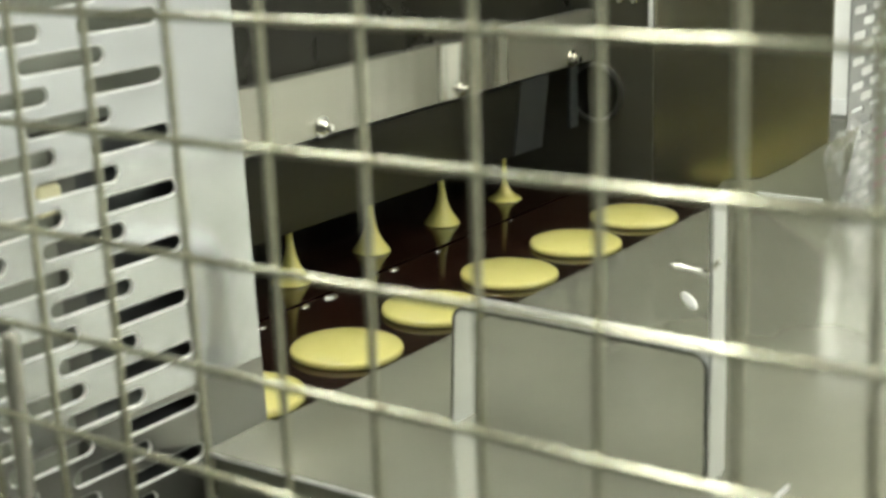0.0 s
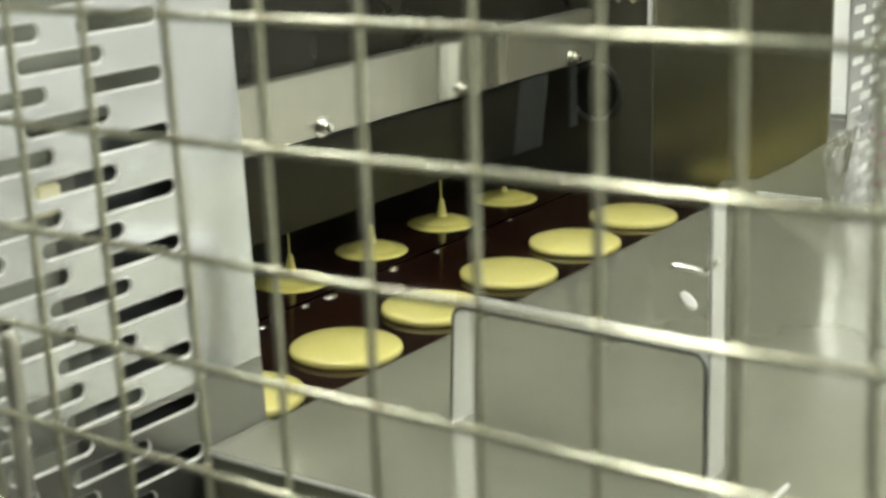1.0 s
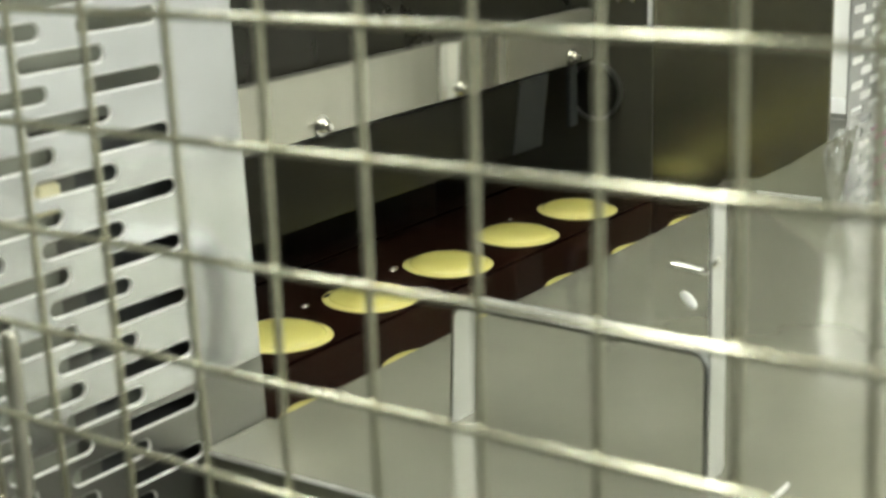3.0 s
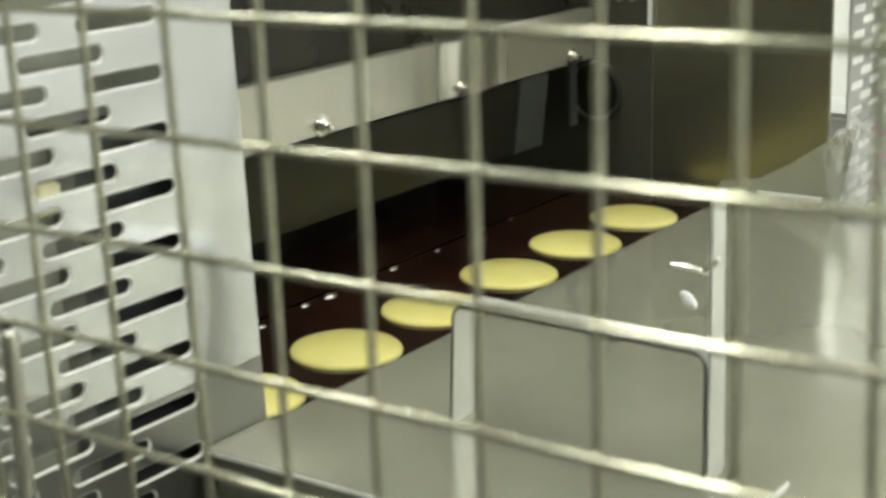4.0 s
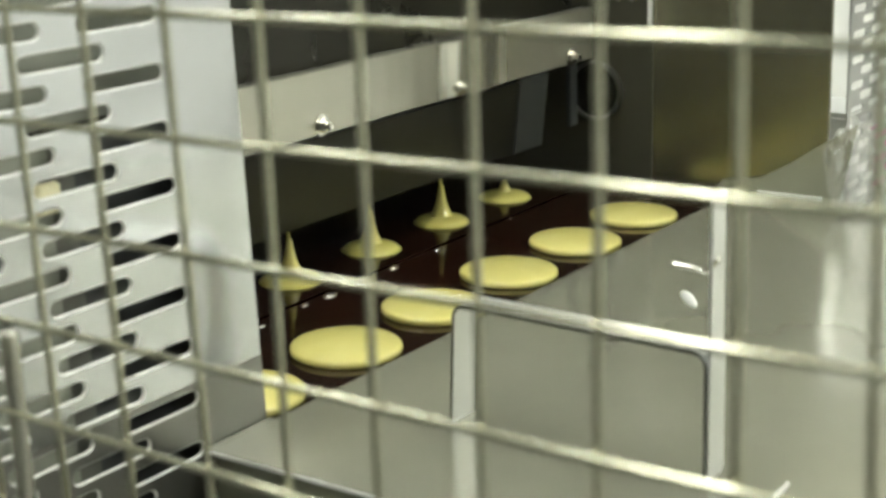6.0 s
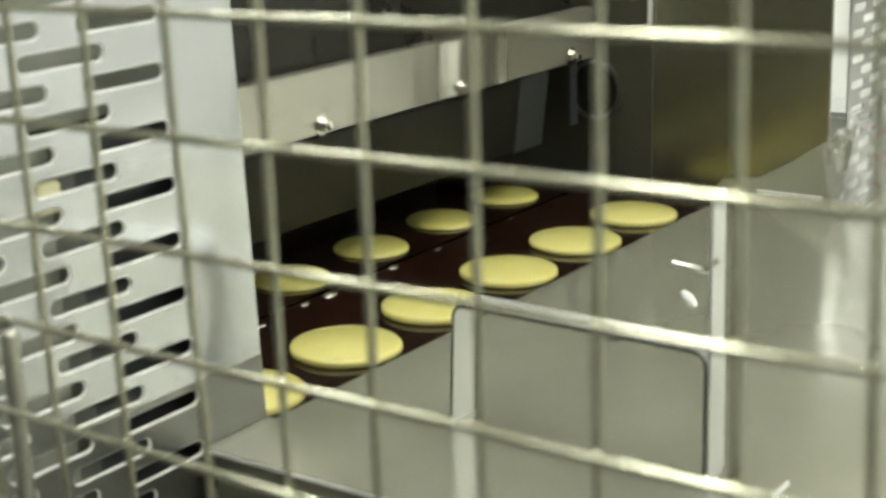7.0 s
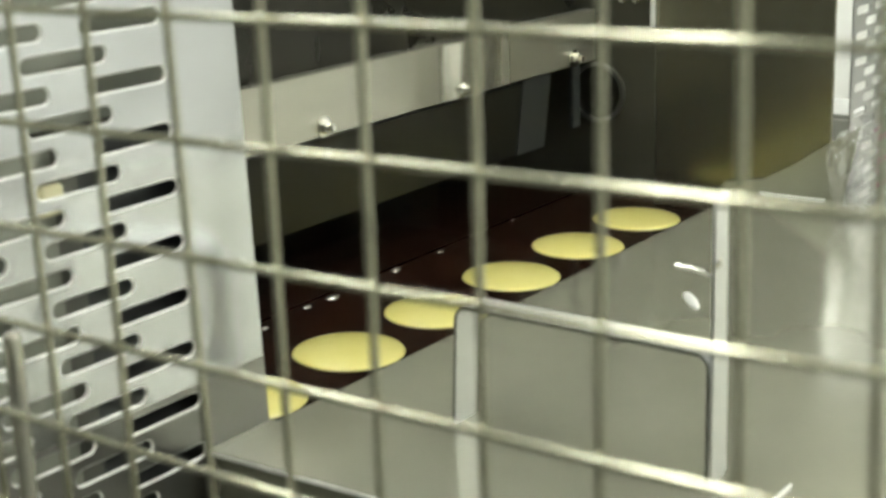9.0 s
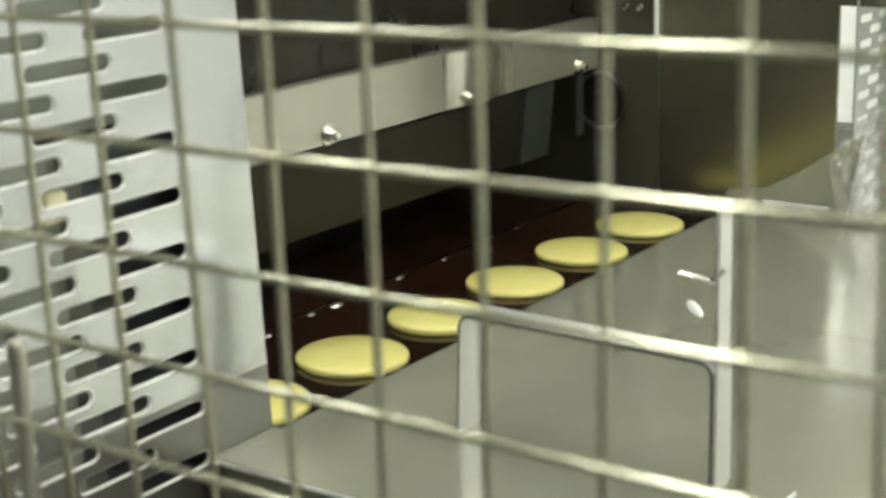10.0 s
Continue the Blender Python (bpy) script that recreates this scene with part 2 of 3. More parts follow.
# ---------------------------------------------------------------- machine
def depositor():
    d = thing("depositor", "stainless batter depositor with bolted front band over the belt", "machine")
    part("body", box(-0.46, FACE_X - 0.022, -0.42, 0.635, 0.16, 0.72, 0.003), M_HOPPER, d, "hopper body, recess shade painted near-black")
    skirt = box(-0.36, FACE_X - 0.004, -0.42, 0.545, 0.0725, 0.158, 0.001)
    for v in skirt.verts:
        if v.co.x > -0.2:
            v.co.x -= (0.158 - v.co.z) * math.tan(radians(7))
    part("skirt", skirt, M_SKIRT, d, "lower skirt, shade and dark reflection painted near-black")
    # Piece added in a paler tone to paint the skirt's bluish reflection.
    block = box(-0.30, FACE_X - 0.0025, 0.4840, 0.5465, 0.0715, 0.159, 0.001)
    for v in block.verts:
        if v.co.x > -0.2:
            v.co.x -= (0.158 - v.co.z) * math.tan(radians(7))
    part("skirt_reflection", block, M_DIM, d, "added paler piece painting a reflection on the skirt")
    part("band", box(FACE_X - 0.02, FACE_X, -0.06, 0.4545, 0.161, 0.222, 0.0015), M_BAND, d, "pale brushed steel band")
    part("band", box(FACE_X - 0.02, FACE_X - 0.0015, 0.4550, WALL_Y - 0.001, 0.161, 0.222, 0.0015), M_BAND2, d, "darker brushed steel band")
    # Bulge added in paler steel to paint the bright streak on the band.
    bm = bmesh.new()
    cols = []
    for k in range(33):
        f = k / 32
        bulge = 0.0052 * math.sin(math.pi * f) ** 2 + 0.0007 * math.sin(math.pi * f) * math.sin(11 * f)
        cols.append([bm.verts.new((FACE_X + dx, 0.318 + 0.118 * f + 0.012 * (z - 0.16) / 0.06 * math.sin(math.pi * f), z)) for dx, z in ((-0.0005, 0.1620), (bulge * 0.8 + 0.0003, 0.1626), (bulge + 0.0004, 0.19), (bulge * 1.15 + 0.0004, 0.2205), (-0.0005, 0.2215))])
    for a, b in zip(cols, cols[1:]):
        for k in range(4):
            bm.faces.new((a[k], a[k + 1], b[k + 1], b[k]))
    part("band_highlight", bm, M_STREAK, d, "added bulge in paler steel painting the band's bright streak", True)
    for y in (0.126, 0.355, 0.592):
        b = part("bolt", lathe([(0.0068, 0), (0.0070, 0.0005), (0.0070, 0.0062), (0.0062, 0.0070), (0.0040, 0.0071), (0.0040, 0.0125), (0.0034, 0.0134), (0, 0.0134)], 6), M_BOLT, d, "bright hexagonal bolt head")
        b.location, b.rotation_euler = (FACE_X, y, 0.1705), (0, radians(90), 0)
        bm = lathe([(0.0105, 0), (0.0105, 0.0018), (0.0045, 0.0019)], 20)
        w = part("washer", bm, M_BOLT, b, "", True)
    for i in COLS:
        part("nozzle", lathe([(0.006, 0), (0.009, 0.0), (0.009, 0.02), (0.014, 0.022), (0.014, 0.03)], 16), M_SKIRT, d, "", True).location = (-PITCH, i * STEP, 0.0785)
    # Plate added to block the lit room behind the gap.
    part("rear_plate", box(-0.365, -0.361, -0.42, WALL_Y - 0.0005, 0.018, 0.159), M_DARK, d, "added rear plate keeping room light out of the gap")
    part("bracket", box(-0.128, -0.122, 0.594, 0.612, 0.086, 0.160, 0.001), M_DIM, d)


def end_plate():
    w = thing("end_plate", "brushed steel end plate closing the tunnel beside the belt", "panel")
    part("plate", box(-0.60, -0.0425, WALL_Y, WALL_Y + 0.006, -0.02, 0.62), M_LEFT, w, "left steel plate, dimness of the gap painted in")
    part("plate", box(-0.0415, 0.177, WALL_Y, WALL_Y + 0.006, COVER_Z + 0.001, 0.62), M_WALL, w)
    part("plate", box(-0.0415, COVER_X - 0.003, WALL_Y, WALL_Y + 0.006, -0.02, COVER_Z + 0.0005), M_WALL, w)
    o = part("flange", lathe([(0.0325, 0), (0.036, 0), (0.036, 0.008), (0.0325, 0.008), (0.0325, 0)], 36, caps=False), M_SHADED, w, "round steel flange ring", True)
    o.location, o.rotation_euler = (-0.118, WALL_Y, 0.122), (radians(90), 0, 0)
    o = part("hub", lathe([(0.0, -0.001), (0.032, -0.001), (0.032, 0.002), (0.030, 0.003), (0.0, 0.003)], 36), M_SKIRT, w, "dark round hub plate", True)
    o.location, o.rotation_euler = (-0.118, WALL_Y, 0.122), (radians(90), 0, 0)
    # Unseen plate added above the view to darken the cover's reflection.
    part("reflection_blocker", box(0.178, 0.80, WALL_Y, WALL_Y + 0.006, 0.247, 0.62), M_WALL, w)
    for x in (-0.085, -0.066):
        q = part("bolt", lathe([(0.005, 0), (0.005, 0.003), (0.003, 0.0042), (0, 0.0045)], 12), M_BOLT, w, "", True)
        q.location, q.rotation_euler = (x, WALL_Y, 0.236), (radians(90), 0, 0)
    part("rod", rod((-0.043, WALL_Y - 0.005, 0.205), (-0.043, WALL_Y - 0.005, 0.5), 0.003, 12), M_WHITE, w, "thin pale rod", True)


def cover():
    c = thing("tunnel_cover", "polished stainless sheet cover lying over the conveyor", "cover")
    part("sheet", box(COVER_X, 0.95, -0.2530, WALL_Y - 0.001, COVER_Z - 0.003, COVER_Z, 0.0008), M_COVER, c)
    part("front_flange", box(COVER_X + 0.004, 0.95, -0.2515, -0.2485, -0.22, COVER_Z - 0.0035), M_COVER, c, "steel flange folded down")
    # White strip paints the bright line along the sheet's front edge.
    part("front_edge", box(COVER_X, 0.95, -0.2548, -0.2532, COVER_Z - 0.0030, COVER_Z, 0.0004), M_LIT, c, "front edge strip, caught light painted white")
    part("side_lip", box(0.0708, COVER_X - 0.0002, -0.2525, -0.1815, COVER_Z - 0.0030, COVER_Z - 0.0004, 0.0004), M_COVER, c, "narrow lip reaching to the side guard")
    # Raised white blob that stands in for a lamp's glint on the sheet.
    o = part("glint_blob", lathe([(1.0, -0.0003), (0.98, 0.0008), (0.86, 0.0024), (0.62, 0.0037), (0.3, 0.0044), (0.0, 0.0046)], 32), M_LIT, c, "white blob painting a lamp glint on the sheet", True)
    o.location, o.scale, o.rotation_euler = (0.212, 0.233, COVER_Z), (0.024, 0.0052, 1.0), (0, 0, radians(-50))
    # End piece with its outline shaped to fit the camera's view.
    bm = bmesh.new()
    line = [(0.046, COVER_Z + 0.0005), (0.054, 0.030), (0.100, 0.037), (0.137, 0.0575), (0.173, 0.0825), (0.214, 0.109), (0.196, COVER_Z + 0.0005)]
    front, back = ([bm.verts.new((x, y, z)) for x, z in line] for y in (WALL_Y - 0.0065, WALL_Y - 0.0040))
    bm.faces.new(front), bm.faces.new(list(reversed(back)))
    for k in range(len(line)):
        q = (k + 1) % len(line)
        bm.faces.new((front[k], back[k], back[q], front[q]))
    # Rod added to paint the highlight where cover and end plate meet.
    part("foot_highlight", rod((0.098, WALL_Y - 0.0082, COVER_Z + 0.0016), (0.176, WALL_Y - 0.0082, COVER_Z + 0.0016), 0.0011, 8), M_BAR, c, "thin bright rod painting the highlight along the foot", True)
    part("end_gusset", bm, M_COVER, c, "low steel end piece with a sloping top")


def handle():
    h = thing("lifting_handle", "bent flat steel bar handle standing on the cover", "handle")
    x0, x1, y0, y1, z0, z1, th, r = 0.1965, 0.4020, -0.122, -0.094, COVER_Z, 0.1115, 0.0022, 0.010
    out = [(x0, z0), (x0, z1 - r)]
    inn = [(x0 + th, z0), (x0 + th, z1 - r)]
    for cx, a0 in ((x0 + r, 180), (x1 - r, 90)):
        for k in range(7):
            a = radians(a0 - 15 * k)
            out.append((cx + r * math.cos(a), z1 - r + r * math.sin(a)))
            inn.append((cx + (r - th) * math.cos(a), z1 - r + (r - th) * math.sin(a)))
    out.append((x1, z0)), inn.append((x1 - th, z0))
    bm = bmesh.new()
    rows = [[bm.verts.new((px, y, pz)) for px, pz in line] for line, y in ((out, y0), (out, y1), (inn, y1), (inn, y0))]
    for a, b in zip(rows, rows[1:] + rows[:1]):
        for k in range(len(a) - 1):
            bm.faces.new((a[k], a[k + 1], b[k + 1], b[k]))
    for k in (0, -1):
        bm.faces.new([row[k] for row in rows])
    for v in bm.verts:
        v.co.y -= 0.036 * (v.co.x - x0)
        if v.co.x < 0.3:
            v.co.x += 0.05 * (v.co.z - 0.068)
    bm.normal_update()
    # Faces turned along y get the dark reflection as colour.
    for f in bm.faces:
        f.material_index = 1 if abs(f.normal.y) > 0.7 else 0
    part("bar", bm, M_BAR, h).data.materials.append(M_DARK_EDGE)
    part("foot", box(x1 - 0.001, x1 + 0.045, y0 - 0.008, y1 - 0.008, z0, z0 + 0.003, 0.0005), M_COVER, h)
    part("foot_end", box(x1 + 0.0455, x1 + 0.0470, y0 - 0.008, y1 - 0.008, z0, z0 + 0.0036, 0.0004), M_LIT, h, "end strip, caught light painted white")
    p = thing("upright_bar", "narrow flat steel upright bar standing on the cover", "bar")
    part("post", box(0.4030, 0.4052, -0.1305, -0.1110, COVER_Z + 0.0035, 0.217, 0.0006), M_BAR, p)
    part("pin", tube_along([Vector(q) for q in ((0.3745, -0.122, 0.1658), (0.387, -0.122, 0.1652), (0.399, -0.124, 0.1640), (0.4105, -0.1325, 0.1770))], 0.0019, 10), M_BOLT, p, "bright bent locking pin", True)


def slot_panel(x, y_far, y_near, z0, z1, thick, slots, length, high, lean=0.0, keep=None):
    """A sheet across x with rounded slots cut right through; slots are centres (y, z)."""
    bm = bmesh.new()
    outline = [(y_near, z0), (y_far + lean, z0), (y_far, z1), (y_near, z1)]
    loops = [outline]
    for cy, cz in slots:
        loop = []
        r = high / 2
        for s, a0 in ((1, -90), (-1, 90)):
            for k in range(7):
                a = radians(a0 + 30 * k)
                loop.append((cy + s * (length / 2 - r) + r * math.cos(a), cz + r * math.sin(a)))
        loops.append(loop)
    edges = []
    for loop in loops:
        vs = [bm.verts.new((x, a, b)) for a, b in loop]
        edges += [bm.edges.new((p, q)) for p, q in zip(vs, vs[1:] + vs[:1])]
    bmesh.ops.triangle_fill(bm, use_beauty=True, use_dissolve=False, edges=edges, normal=(1, 0, 0))
    faces = list(bm.faces)
    made = bmesh.ops.extrude_face_region(bm, geom=faces)
    bmesh.ops.translate(bm, verts=[v for v in made["geom"] if isinstance(v, bmesh.types.BMVert)], vec=(-thick, 0, 0))
    bm.normal_update()
    if keep:
        cut, above = keep
        bmesh.ops.bisect_plane(bm, geom=bm.verts[:] + bm.edges[:] + bm.faces[:], plane_co=(0, 0, cut), plane_no=(0, 0, 1), clear_inner=above, clear_outer=not above)
    bmesh.ops.recalc_face_normals(bm, faces=bm.faces)
    for f in bm.faces:
        f.material_index = 1 if abs(f.normal.x) < 0.5 else 0
    return bm


def guards():
    slots = []
    for c in range(6):
        for k in range(10):
            z = 0.3690 - 0.0387 * k - (0.0 if c % 2 == 0 else 0.0193) + 0.0003 * c
            slots.append((-0.2975 - 0.0495 * c + 0.041 * (0.31 - z), z))
    slots = [s for s in slots if -0.005 < s[1] < 0.40]
    g = thing("slotted_guard", "stainless side guard sheet with staggered long slots", "guard")
    # One sheet split in two; the lower part's darker colour paints a reflection.
    for name, m, above in (("upper_sheet", M_PANEL, True), ("shaded_lower_sheet", M_SHADED, False)):
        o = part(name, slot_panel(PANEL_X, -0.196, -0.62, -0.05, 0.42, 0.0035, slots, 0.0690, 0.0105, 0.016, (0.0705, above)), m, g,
                 "" if above else "lower part of the sheet, dark reflection painted in")
        o.data.materials.append(M_LIT)
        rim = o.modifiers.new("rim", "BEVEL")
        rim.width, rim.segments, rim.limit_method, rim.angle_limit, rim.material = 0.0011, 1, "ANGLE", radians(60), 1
    part("clip", box(0.0600, PANEL_X - 0.0029, -0.374, -0.354, 0.216, 0.236, 0.002), M_CREAM, g, "small cream plastic clip behind a slot")
    t = thing("inner_guard", "grey steel sheets standing behind the slotted guard", "guard")
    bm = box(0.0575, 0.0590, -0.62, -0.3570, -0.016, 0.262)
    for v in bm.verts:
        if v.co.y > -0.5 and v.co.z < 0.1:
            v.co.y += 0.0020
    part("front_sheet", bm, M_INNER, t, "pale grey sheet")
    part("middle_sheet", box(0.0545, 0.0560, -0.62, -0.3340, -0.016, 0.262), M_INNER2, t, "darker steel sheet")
    # Added sheet: its dark tone paints the slots' shade and hides the belt.
    part("slot_shade", box(0.0515, 0.0530, -0.62, -0.205, -0.016, 0.262), M_DIM, t, "added dark sheet painting the shade inside the slots")
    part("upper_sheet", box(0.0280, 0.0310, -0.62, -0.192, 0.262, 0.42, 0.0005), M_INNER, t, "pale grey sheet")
    holes = []
    for r in range(36):
        for c in range(7):
            holes.append((0.676 + 0.057 * c + (0.0285 if r % 2 else 0.0), 0.005 + 0.0142 * r))
    q = thing("perforated_guard", "steel guard sheet with staggered rows of bright slots", "guard")
    part("sheet", slot_panel(0.200, 1.11, 0.6470, -0.02, 0.52, 0.002, holes, 0.041, 0.0092), M_SHEET, q).data.materials.append(M_SHEET)
    # Made-up box whose white and grey fill the background beyond the end plate.
    r = thing("filler_box", "made-up box, white below and grey above, on the side table", "bin")
    part("body", box(0.0, 0.145, 0.80, 0.905, -0.03, 0.0545, 0.006), M_WHITE, r, "white lower box")
    part("lid", box(-0.004, 0.149, 0.796, 0.909, 0.055, 0.088, 0.006), M_GREY, r, "grey upper box")
    b = thing("pink_box", "small glossy pink plastic box behind the slotted guard", "box")
    part("body", box(0.12, 0.15, 0.915, 0.96, -0.03, 0.050, 0.004), M_PINK, b)
    k = thing("side_table", "white side table with grey legs behind the end plate", "table")
    part("top", box(-0.35, 0.70, 0.662, 1.35, -0.05, -0.03, 0.003), M_WHITE, k)
    for x in (-0.32, 0.67):
        for y in (0.70, 1.31):
            part("leg", box(x - 0.02, x + 0.02, y - 0.02, y + 0.02, FLOOR_Z, -0.05, 0.002), M_GREY, k)


def guard_post():
    p = thing("guard_post", "thin round steel post standing before the slotted guard", "post")
    part("tube", rod((0.185, -0.50, FLOOR_Z), (0.185, -0.50, 0.196), 0.0048, 16), M_BAND, p, "", True)
    part("cap", lathe([(0.0048, 0), (0.0044, 0.002), (0.003, 0.0036), (0, 0.0042)], 16), M_BAND, p, "", True).location = (0.185, -0.50, 0.196)


def plastic_bag():
    m, nt, p = nodes_of("clear_film")
    clear, gloss, mix = nt.nodes.new("ShaderNodeBsdfTransparent"), nt.nodes.new("ShaderNodeBsdfGlossy"), nt.nodes.new("ShaderNodeMixShader")
    gloss.inputs["Roughness"].default_value = 0.2
    mix.inputs[0].default_value = 0.20
    nt.links.new(clear.outputs[0], mix.inputs[1])
    nt.links.new(gloss.outputs[0], mix.inputs[2])
    nt.links.new(mix.outputs[0], nt.nodes["Material Output"].inputs["Surface"])
    bm = bmesh.new()
    bmesh.ops.create_icosphere(bm, subdivisions=5, radius=1.0)
    for v in bm.verts:
        q = v.co.copy()
        crease = noise.noise(q * 1.3) * 0.26 + abs(noise.noise(Vector((q.x * 2.6, q.y * 2.6, q.z * 0.9)) + Vector((3, 1, 7)))) * 0.26
        q *= 0.86 + crease
        v.co = (0.033 * q.x, 0.040 * q.y, 0.046 + max(-0.046, 0.058 * q.z))
    b = part("plastic_bag", bm, m, None, "", True)
    b.location = (0.235, 0.585, COVER_Z)
    tagged(b, "crumpled clear plastic bag resting on the steel cover", "bag")


# ---------------------------------------------------------------- wire mesh guard
def mesh_guard():
    o, u, w = Vector((0.5592, -0.5509, 0.3770)), Vector((0.9992, -0.0378, 0.0145)), Vector((-0.0142, 0.0062, 0.9999))
    n = u.cross(w)
    g = thing("wire_mesh_guard", "welded square steel wire mesh guard before the machine", "guard")
    # lean and place of each wire in the sheet's plane; the lying wires bend a little from weld to weld
    levels = [(0.0032, 0.0505), (0.0026, 0.0012), (0.0062, -0.0484), (0.0048, -0.0979), (0.0010, -0.1466), (-0.0055, -0.1958), (-0.007, -0.246), (-0.007, -0.296)]
    stakes = [(-0.0270, -0.4065), (-0.0280, -0.3555), (-0.0288, -0.3050), (-0.0182, -0.2543), (-0.0217, -0.2037), (0.0010, -0.1515), (0.0119, -0.1016),
              (0.0108, -0.0506), (0.0180, 0.0006), (0.0026, 0.0514), (-0.0125, 0.0959), (0.0, 0.148), (0.0, 0.198), (0.0, 0.248)]
    rnd = random.Random(12)
    for k, c in levels:
        knots = []
        for lean, spot in [(0.0, -0.425), *stakes, (0.0, 0.305)]:
            a = spot + lean * c
            knots.append(o + u * a + w * (k * a + c + rnd.uniform(-0.0003, 0.0003)) + n * (0.0016 + rnd.uniform(-0.0004, 0.0004)))
        part("wire", tube_along(knots, 0.0018), M_WIRE, g, "", True)
    post_rails(g)
    bm = bmesh.new()
    bmesh.ops.create_icosphere(bm, subdivisions=2, radius=0.0023)
    bead = mesh_of("weld", bm, M_WIRE, True)
    for k, c in stakes:
        for h, e in levels:
            spot = c + k * e
            weld = new("weld", bead)
            weld.parent = g
            weld.location = o + u * spot + w * (e + h * spot) - n * 0.0002
            weld.scale = (1.15, 0.8, 1.0)
    for k, c in stakes:
        knots = []
        for e in (-0.30, -0.246, -0.1958, -0.1466, -0.0979, -0.0484, 0.0012, 0.0505, 0.10):
            knots.append(o + w * e + u * (k * e + c + rnd.uniform(-0.0002, 0.0002)) - n * 0.0016)
        part("wire", tube_along(knots, 0.0018), M_WIRE, g, "", True)


# ---------------------------------------------------------------- conveyor
def conveyor():
    f = thing("conveyor_frame", "dark steel conveyor bed under the griddle plates", "conveyor")
    bm = box(-0.98, 0.94, -0.40, WALL_Y - 0.002, -0.42, -0.0165)
    for v in bm.verts:
        if v.co.z > -0.1:
            v.co.z -= v.co.x * FALLING
    part("bed", bm, M_DARK, f)
    for x in (-0.9, 0.86):
        for y in (-0.36, 0.58):
            part("leg", box(x - 0.025, x + 0.025, y - 0.025, y + 0.025, FLOOR_Z, -0.42, 0.003), M_DARK, f)
    belt = thing("griddle_belt", "chain of dark glossy brown griddle plates carrying batter", "conveyor")
    for k in range(-5, 3):
        a = -0.119 + k * PITCH
        part("griddle_plate", box(a + 0.0004, a + PITCH - 0.0004, -0.25, WALL_Y - 0.004, -0.020, 0.0, 0.0030), M_PLATE, belt, "", True)
    return belt


def glint_beads():
    # Beads that keep still and stand in for reflections on the belt.
    bead = mesh_of("droplet", lathe([(1.0, -0.1), (1.0, 0.0), (0.88, 0.16), (0.6, 0.32), (0.0, 0.42)], 14), M_BOLT, True)
    for x, y, r in ((-0.1102, 0.077, 0.0040), (-0.1083, 0.113, 0.0066), (-0.1113, 0.219, 0.0052), (-0.1109, 0.297, 0.0036), (-0.1035, 0.008, 0.0036), (-0.114, 0.445, 0.0024)):
        b = new("droplet", bead)
        b.location, b.scale = (x, y, LIFT - x * FALLING), (r * 0.8, r * 1.5, r)
        tagged(b, "tiny bright bead standing in for a glint on the griddle plates", "droplet", "glints along the belt")


# ---------------------------------------------------------------- batter
CAKE = [(0.0, -0.0002), (0.0486, 0.0), (0.0493, 0.0008), (0.0496, 0.0022), (0.0493, 0.0047), (0.0480, 0.0061), (0.0455, 0.0071),
        (0.041, 0.0083), (0.034, 0.0096), (0.024, 0.0109), (0.012, 0.0118), (0.0, 0.0121)]
CORE = [(0.0, -0.0003), (0.0385, 0.0), (0.0405, 0.0009), (0.0409, 0.0020), (0.0401, 0.0037), (0.0382, 0.0053), (0.0353, 0.0066), (0.0295, 0.0079), (0.0190, 0.0088), (0.0084, 0.0092), (0.0, 0.0093)]
CENTRE = [(0.0, -0.0003), (0.0290, 0.0), (0.0304, 0.0008), (0.0306, 0.0016), (0.0296, 0.0030), (0.0272, 0.0046), (0.0240, 0.0061), (0.018, 0.0076), (0.008, 0.0084), (0.0, 0.0086)]
MOUND = [(0.0, -0.001), (0.019, 0.0), (0.0205, 0.002), (0.0195, 0.0045), (0.0165, 0.0085), (0.0125, 0.014), (0.0088, 0.021), (0.0062, 0.029), (0.0044, 0.038), (0.0028, 0.047), (0.0, 0.050)]


def cakes():
    rows = []
    seed = 0
    for r in range(3):
        row = []
        for i in COLS:
            seed += 1
            ob = new("pancake", mesh_of("pancake", lathe(CAKE, 56, 0.018, seed), M_CAKE, True))
            tagged(ob, "round pale yellow pancake of batter on a dark griddle plate", "pancake", "pancakes on the griddle belt")
            ob.location = (-r * PITCH, i * STEP, 0)
            core = part("core", lathe(CORE, 48, 0.02, seed + 40), M_BATTER, ob, "", True) if r else None
            centre = part("centre", lathe(CENTRE, 44, 0.025, seed + 80), M_BATTER, ob, "", True) if r else None
            row.append((ob, i, seed, core, centre))
        rows.append(row)
    return rows


def pours():
    made = []
    for r in (1, 2):
        for i in COLS:
            s = new("batter_stream", mesh_of("batter_stream", lathe([(0.0, -0.002), (0.0030, 0.0), (0.0042, 0.004), (0.0040, 0.06), (0.0032, 0.10), (0.0018, 0.14), (0.0011, 0.17), (0.0008, 0.21), (0.0006, 0.27), (0.0, 0.28)], 14, 0.05, i + r), M_BATTER, True))
            tagged(s, "thin yellow stream of batter falling from a nozzle", "batter", "batter streams")
            m = new("batter_mound", mesh_of("batter_mound", lathe([(q, h * (0.5 if i == 4 else 1.0)) for q, h in MOUND], 32, 0.03, i + 3 * r), M_BATTER, True))
            tagged(m, "cone of yellow batter where the stream lands", "batter", "batter mounds")
            made.append((r, i, s, m))
    return made


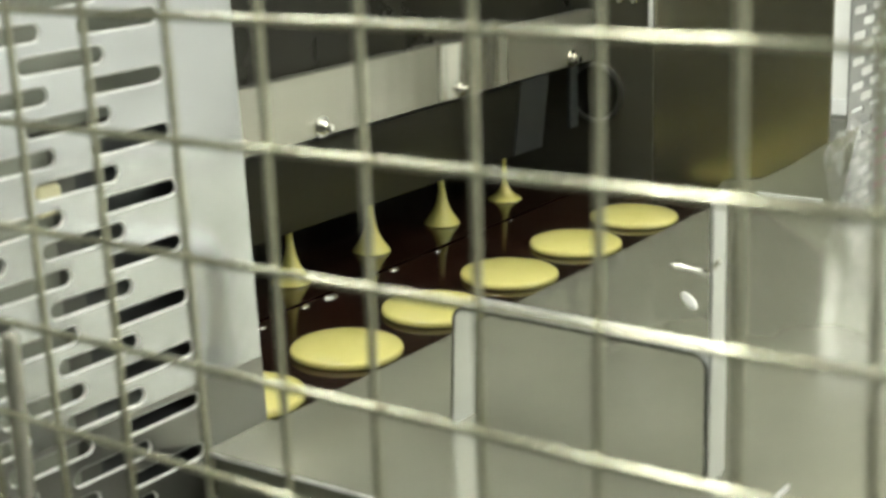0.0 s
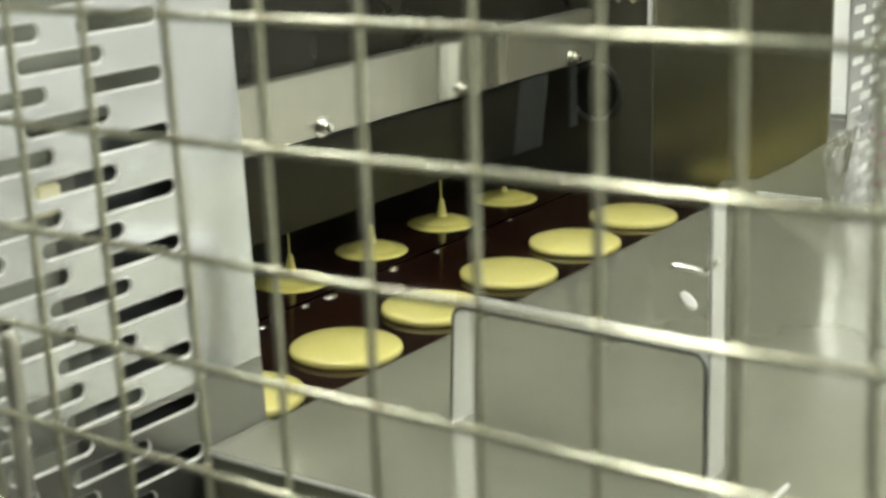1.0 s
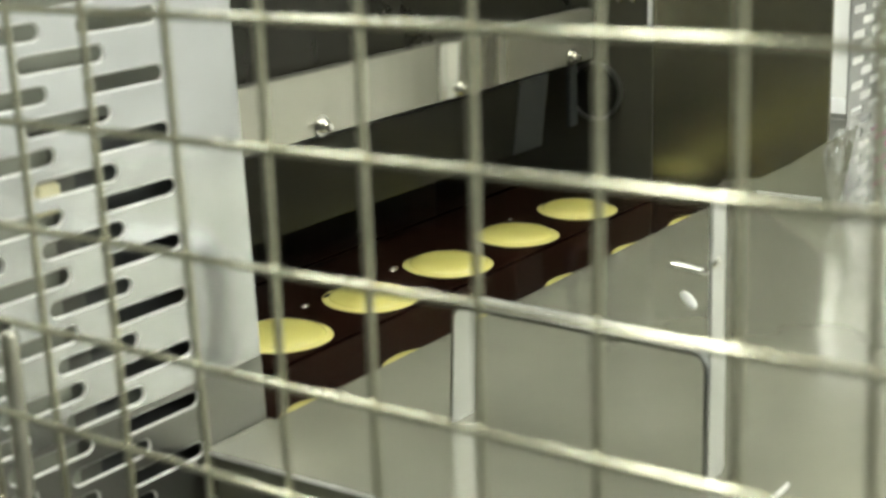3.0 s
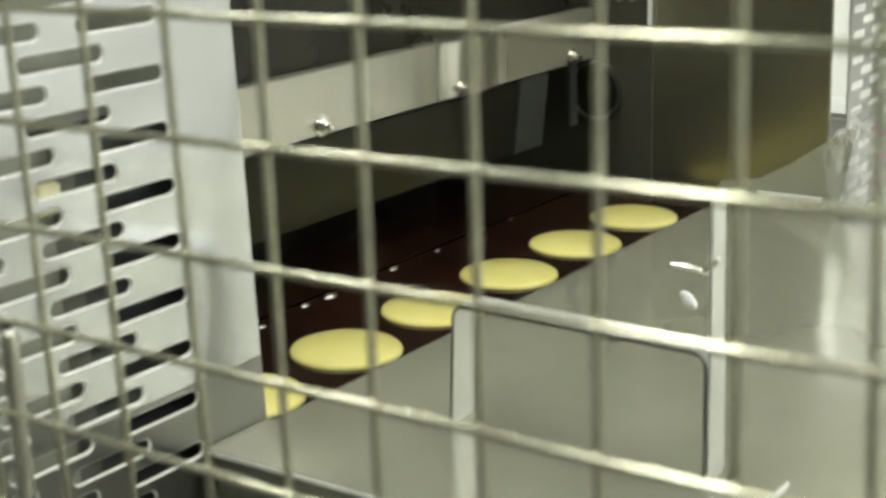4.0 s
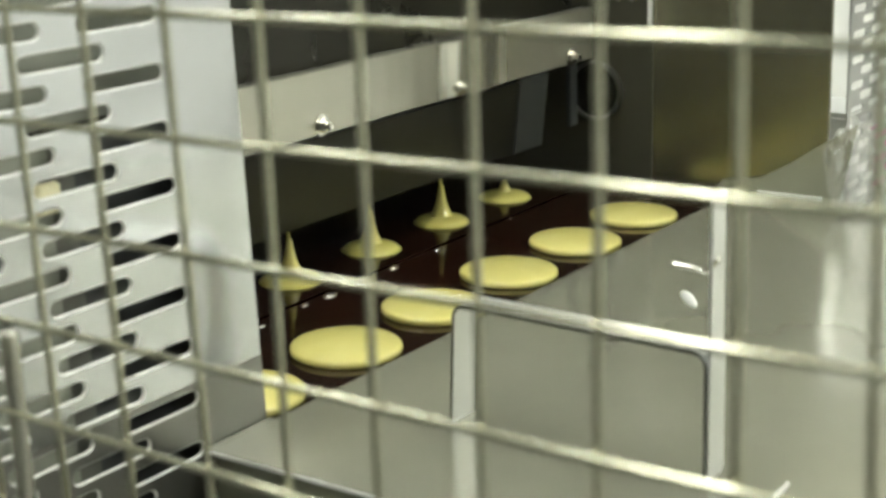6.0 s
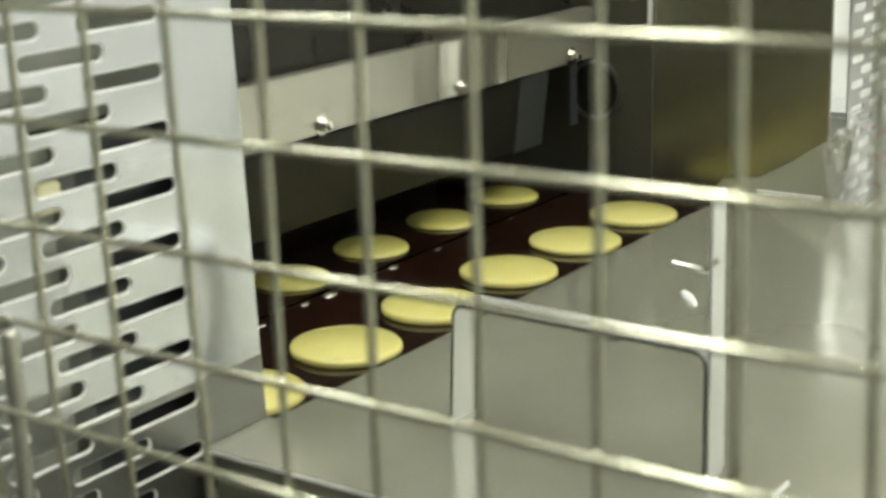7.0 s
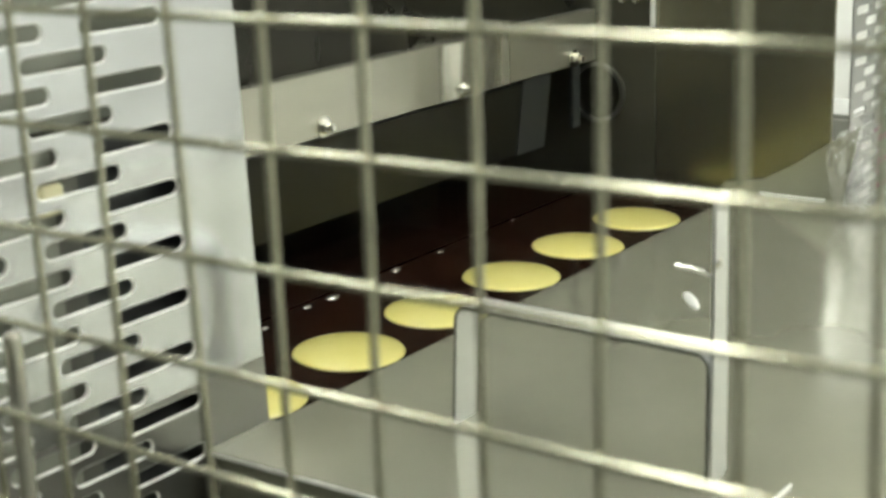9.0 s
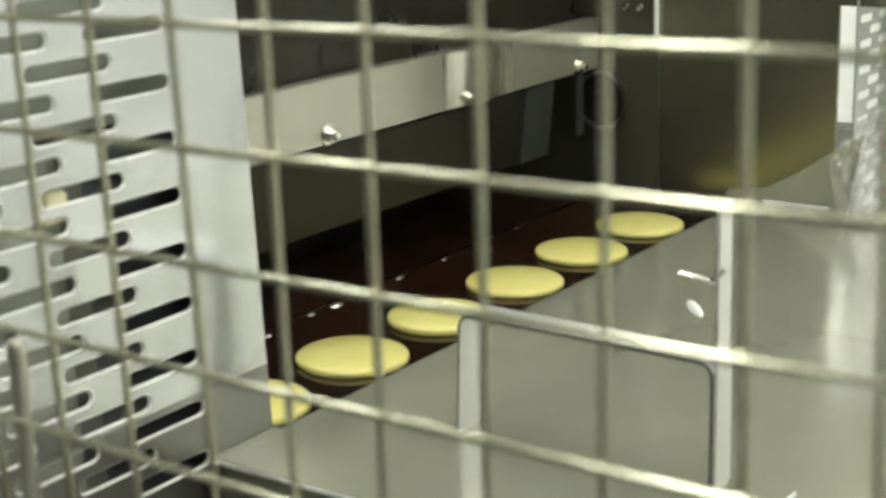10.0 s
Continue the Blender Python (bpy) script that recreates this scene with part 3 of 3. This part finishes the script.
# ---------------------------------------------------------------- what moves
ADVANCE = [(-0.1, 0.0), (0.0, 0.006), (0.1, 0.033), (0.2, 0.10), (0.3, 0.20), (0.4, 0.325), (0.5, 0.44), (0.6, 0.575), (0.7, 0.725), (0.8, 0.84), (0.9, 0.93), (1.0, 0.98), (1.1, 1.0)]
STARTS = (2.4, 7.7)
TIMES = sorted({0.0, 10.0, *[round(s + a, 2) for s in STARTS for a, _ in ADVANCE]})


def progress(t):
    total = 0.0
    for s in STARTS:
        d = t - s
        if d >= ADVANCE[-1][0]:
            total += 1.0
        elif d > ADVANCE[0][0]:
            for (a, p), (b, q) in zip(ADVANCE, ADVANCE[1:]):
                if a <= d <= b:
                    total += p + (q - p) * (d - a) / (b - a)
                    break
    return total


def blend(table, t):
    if t <= table[0][0]:
        return table[0][1]
    for (a, p), (b, q) in zip(table, table[1:]):
        if t <= b:
            return p + (q - p) * (t - a) / (b - a)
    return table[-1][1]


# seconds since the pour began: height of each piece over the plate
RISE = [(0.0, -0.0135), (1.9, -0.0128), (2.2, -0.0092), (2.6, -0.0080), (3.0, -0.0073), (3.43, -0.0066), (3.63, -0.0060), (4.1, -0.0046), (4.6, -0.0018), (5.0, -0.0004), (5.5, 0.0)]
SWELL = [(0.0, -0.0115), (0.9, -0.0098), (1.1, -0.0076), (1.4, -0.0046), (1.7, -0.0026), (2.1, -0.0009), (2.8, 0.0), (3.3, -0.0012), (3.7, -0.0023), (5.5, -0.0058)]
SPREAD = [(0.0, -0.0115), (0.12, -0.0098), (0.33, -0.0089), (0.43, -0.0078), (0.63, -0.0050), (0.8, -0.0026), (0.93, -0.0009), (1.1, 0.0), (1.6, 0.0), (2.0, -0.0012), (5.5, -0.0069)]
SINK = [(-0.2, 0.10), (0.0, 0.085), (0.1, -0.017), (0.13, -0.0150), (0.23, -0.0090), (0.33, -0.0050), (0.43, -0.0012), (0.6, 0.0018), (0.8, 0.0035), (0.95, 0.0028), (1.2, -0.009), (1.5, -0.023), (1.8, -0.042), (2.0, -0.056)]
FALL = [(-0.2, 0.10), (0.0, 0.085), (0.1, 0.0), (0.8, -0.06), (1.2, -0.10), (1.6, -0.17), (1.8, -0.22), (2.0, -0.285)]
POURS = {1: -0.43, 2: 4.87}
HASTE = {2: 1.3, 4: 2.2}   # nozzles that stop sooner


def times_for(table, t0):
    return sorted({0.0, 10.0, *TIMES, *[round(t0 + a, 2) for a, _ in table if 0 < t0 + a < 10]})


def motions(belt, rows, pieces):
    walk(belt, [(t, on_belt(PITCH * progress(t), 0)) for t in TIMES])
    for r, row in enumerate(rows):
        for ob, i, seed, core, centre in row:
            turn = 47.0 * seed
            if r == 0:
                walk(ob, [(t, on_belt(PITCH * progress(t), i * STEP, 0.0, turn)) for t in TIMES])
            else:
                t0 = POURS[r]
                walk(ob, [(t, on_belt(PITCH * (progress(t) - r), i * STEP, blend(RISE, t - t0), turn)) for t in times_for(RISE + SWELL + SPREAD, t0)])
                walk(core, [(t, pose(0, 0, blend(SWELL, t - t0) - blend(RISE, t - t0))) for t in times_for(RISE + SWELL + SPREAD, t0)])
                walk(centre, [(t, pose(0, 0, blend(SPREAD, t - t0) - blend(RISE, t - t0))) for t in times_for(RISE + SWELL + SPREAD, t0)])
    for r, i, s, m in pieces:
        t0 = POURS[r]
        x = lambda t: PITCH * ((progress(t) - r) if t > t0 else -1.0)
        sink = [(a, h * 0.5 if i == 4 and h < 0 else h) for a, h in SINK]
        walk(m, [(t, on_belt(x(t), i * STEP, blend(sink, t - t0))) for t in times_for(sink, t0)])
        fall = [(a / HASTE[i] if i in HASTE and a > 0.1 else a, h) for a, h in FALL]
        walk(s, [(t, pose(-PITCH, i * STEP, LIFT + PITCH * FALLING + blend(fall, t - t0))) for t in times_for(fall, t0)])


room()
strip_lights()
depositor()
end_plate()
cover()
handle()
guards()
plastic_bag()
guard_post()
mesh_guard()
BELT = conveyor()
glint_beads()
ROWS = cakes()
PIECES = pours()
motions(BELT, ROWS, PIECES)
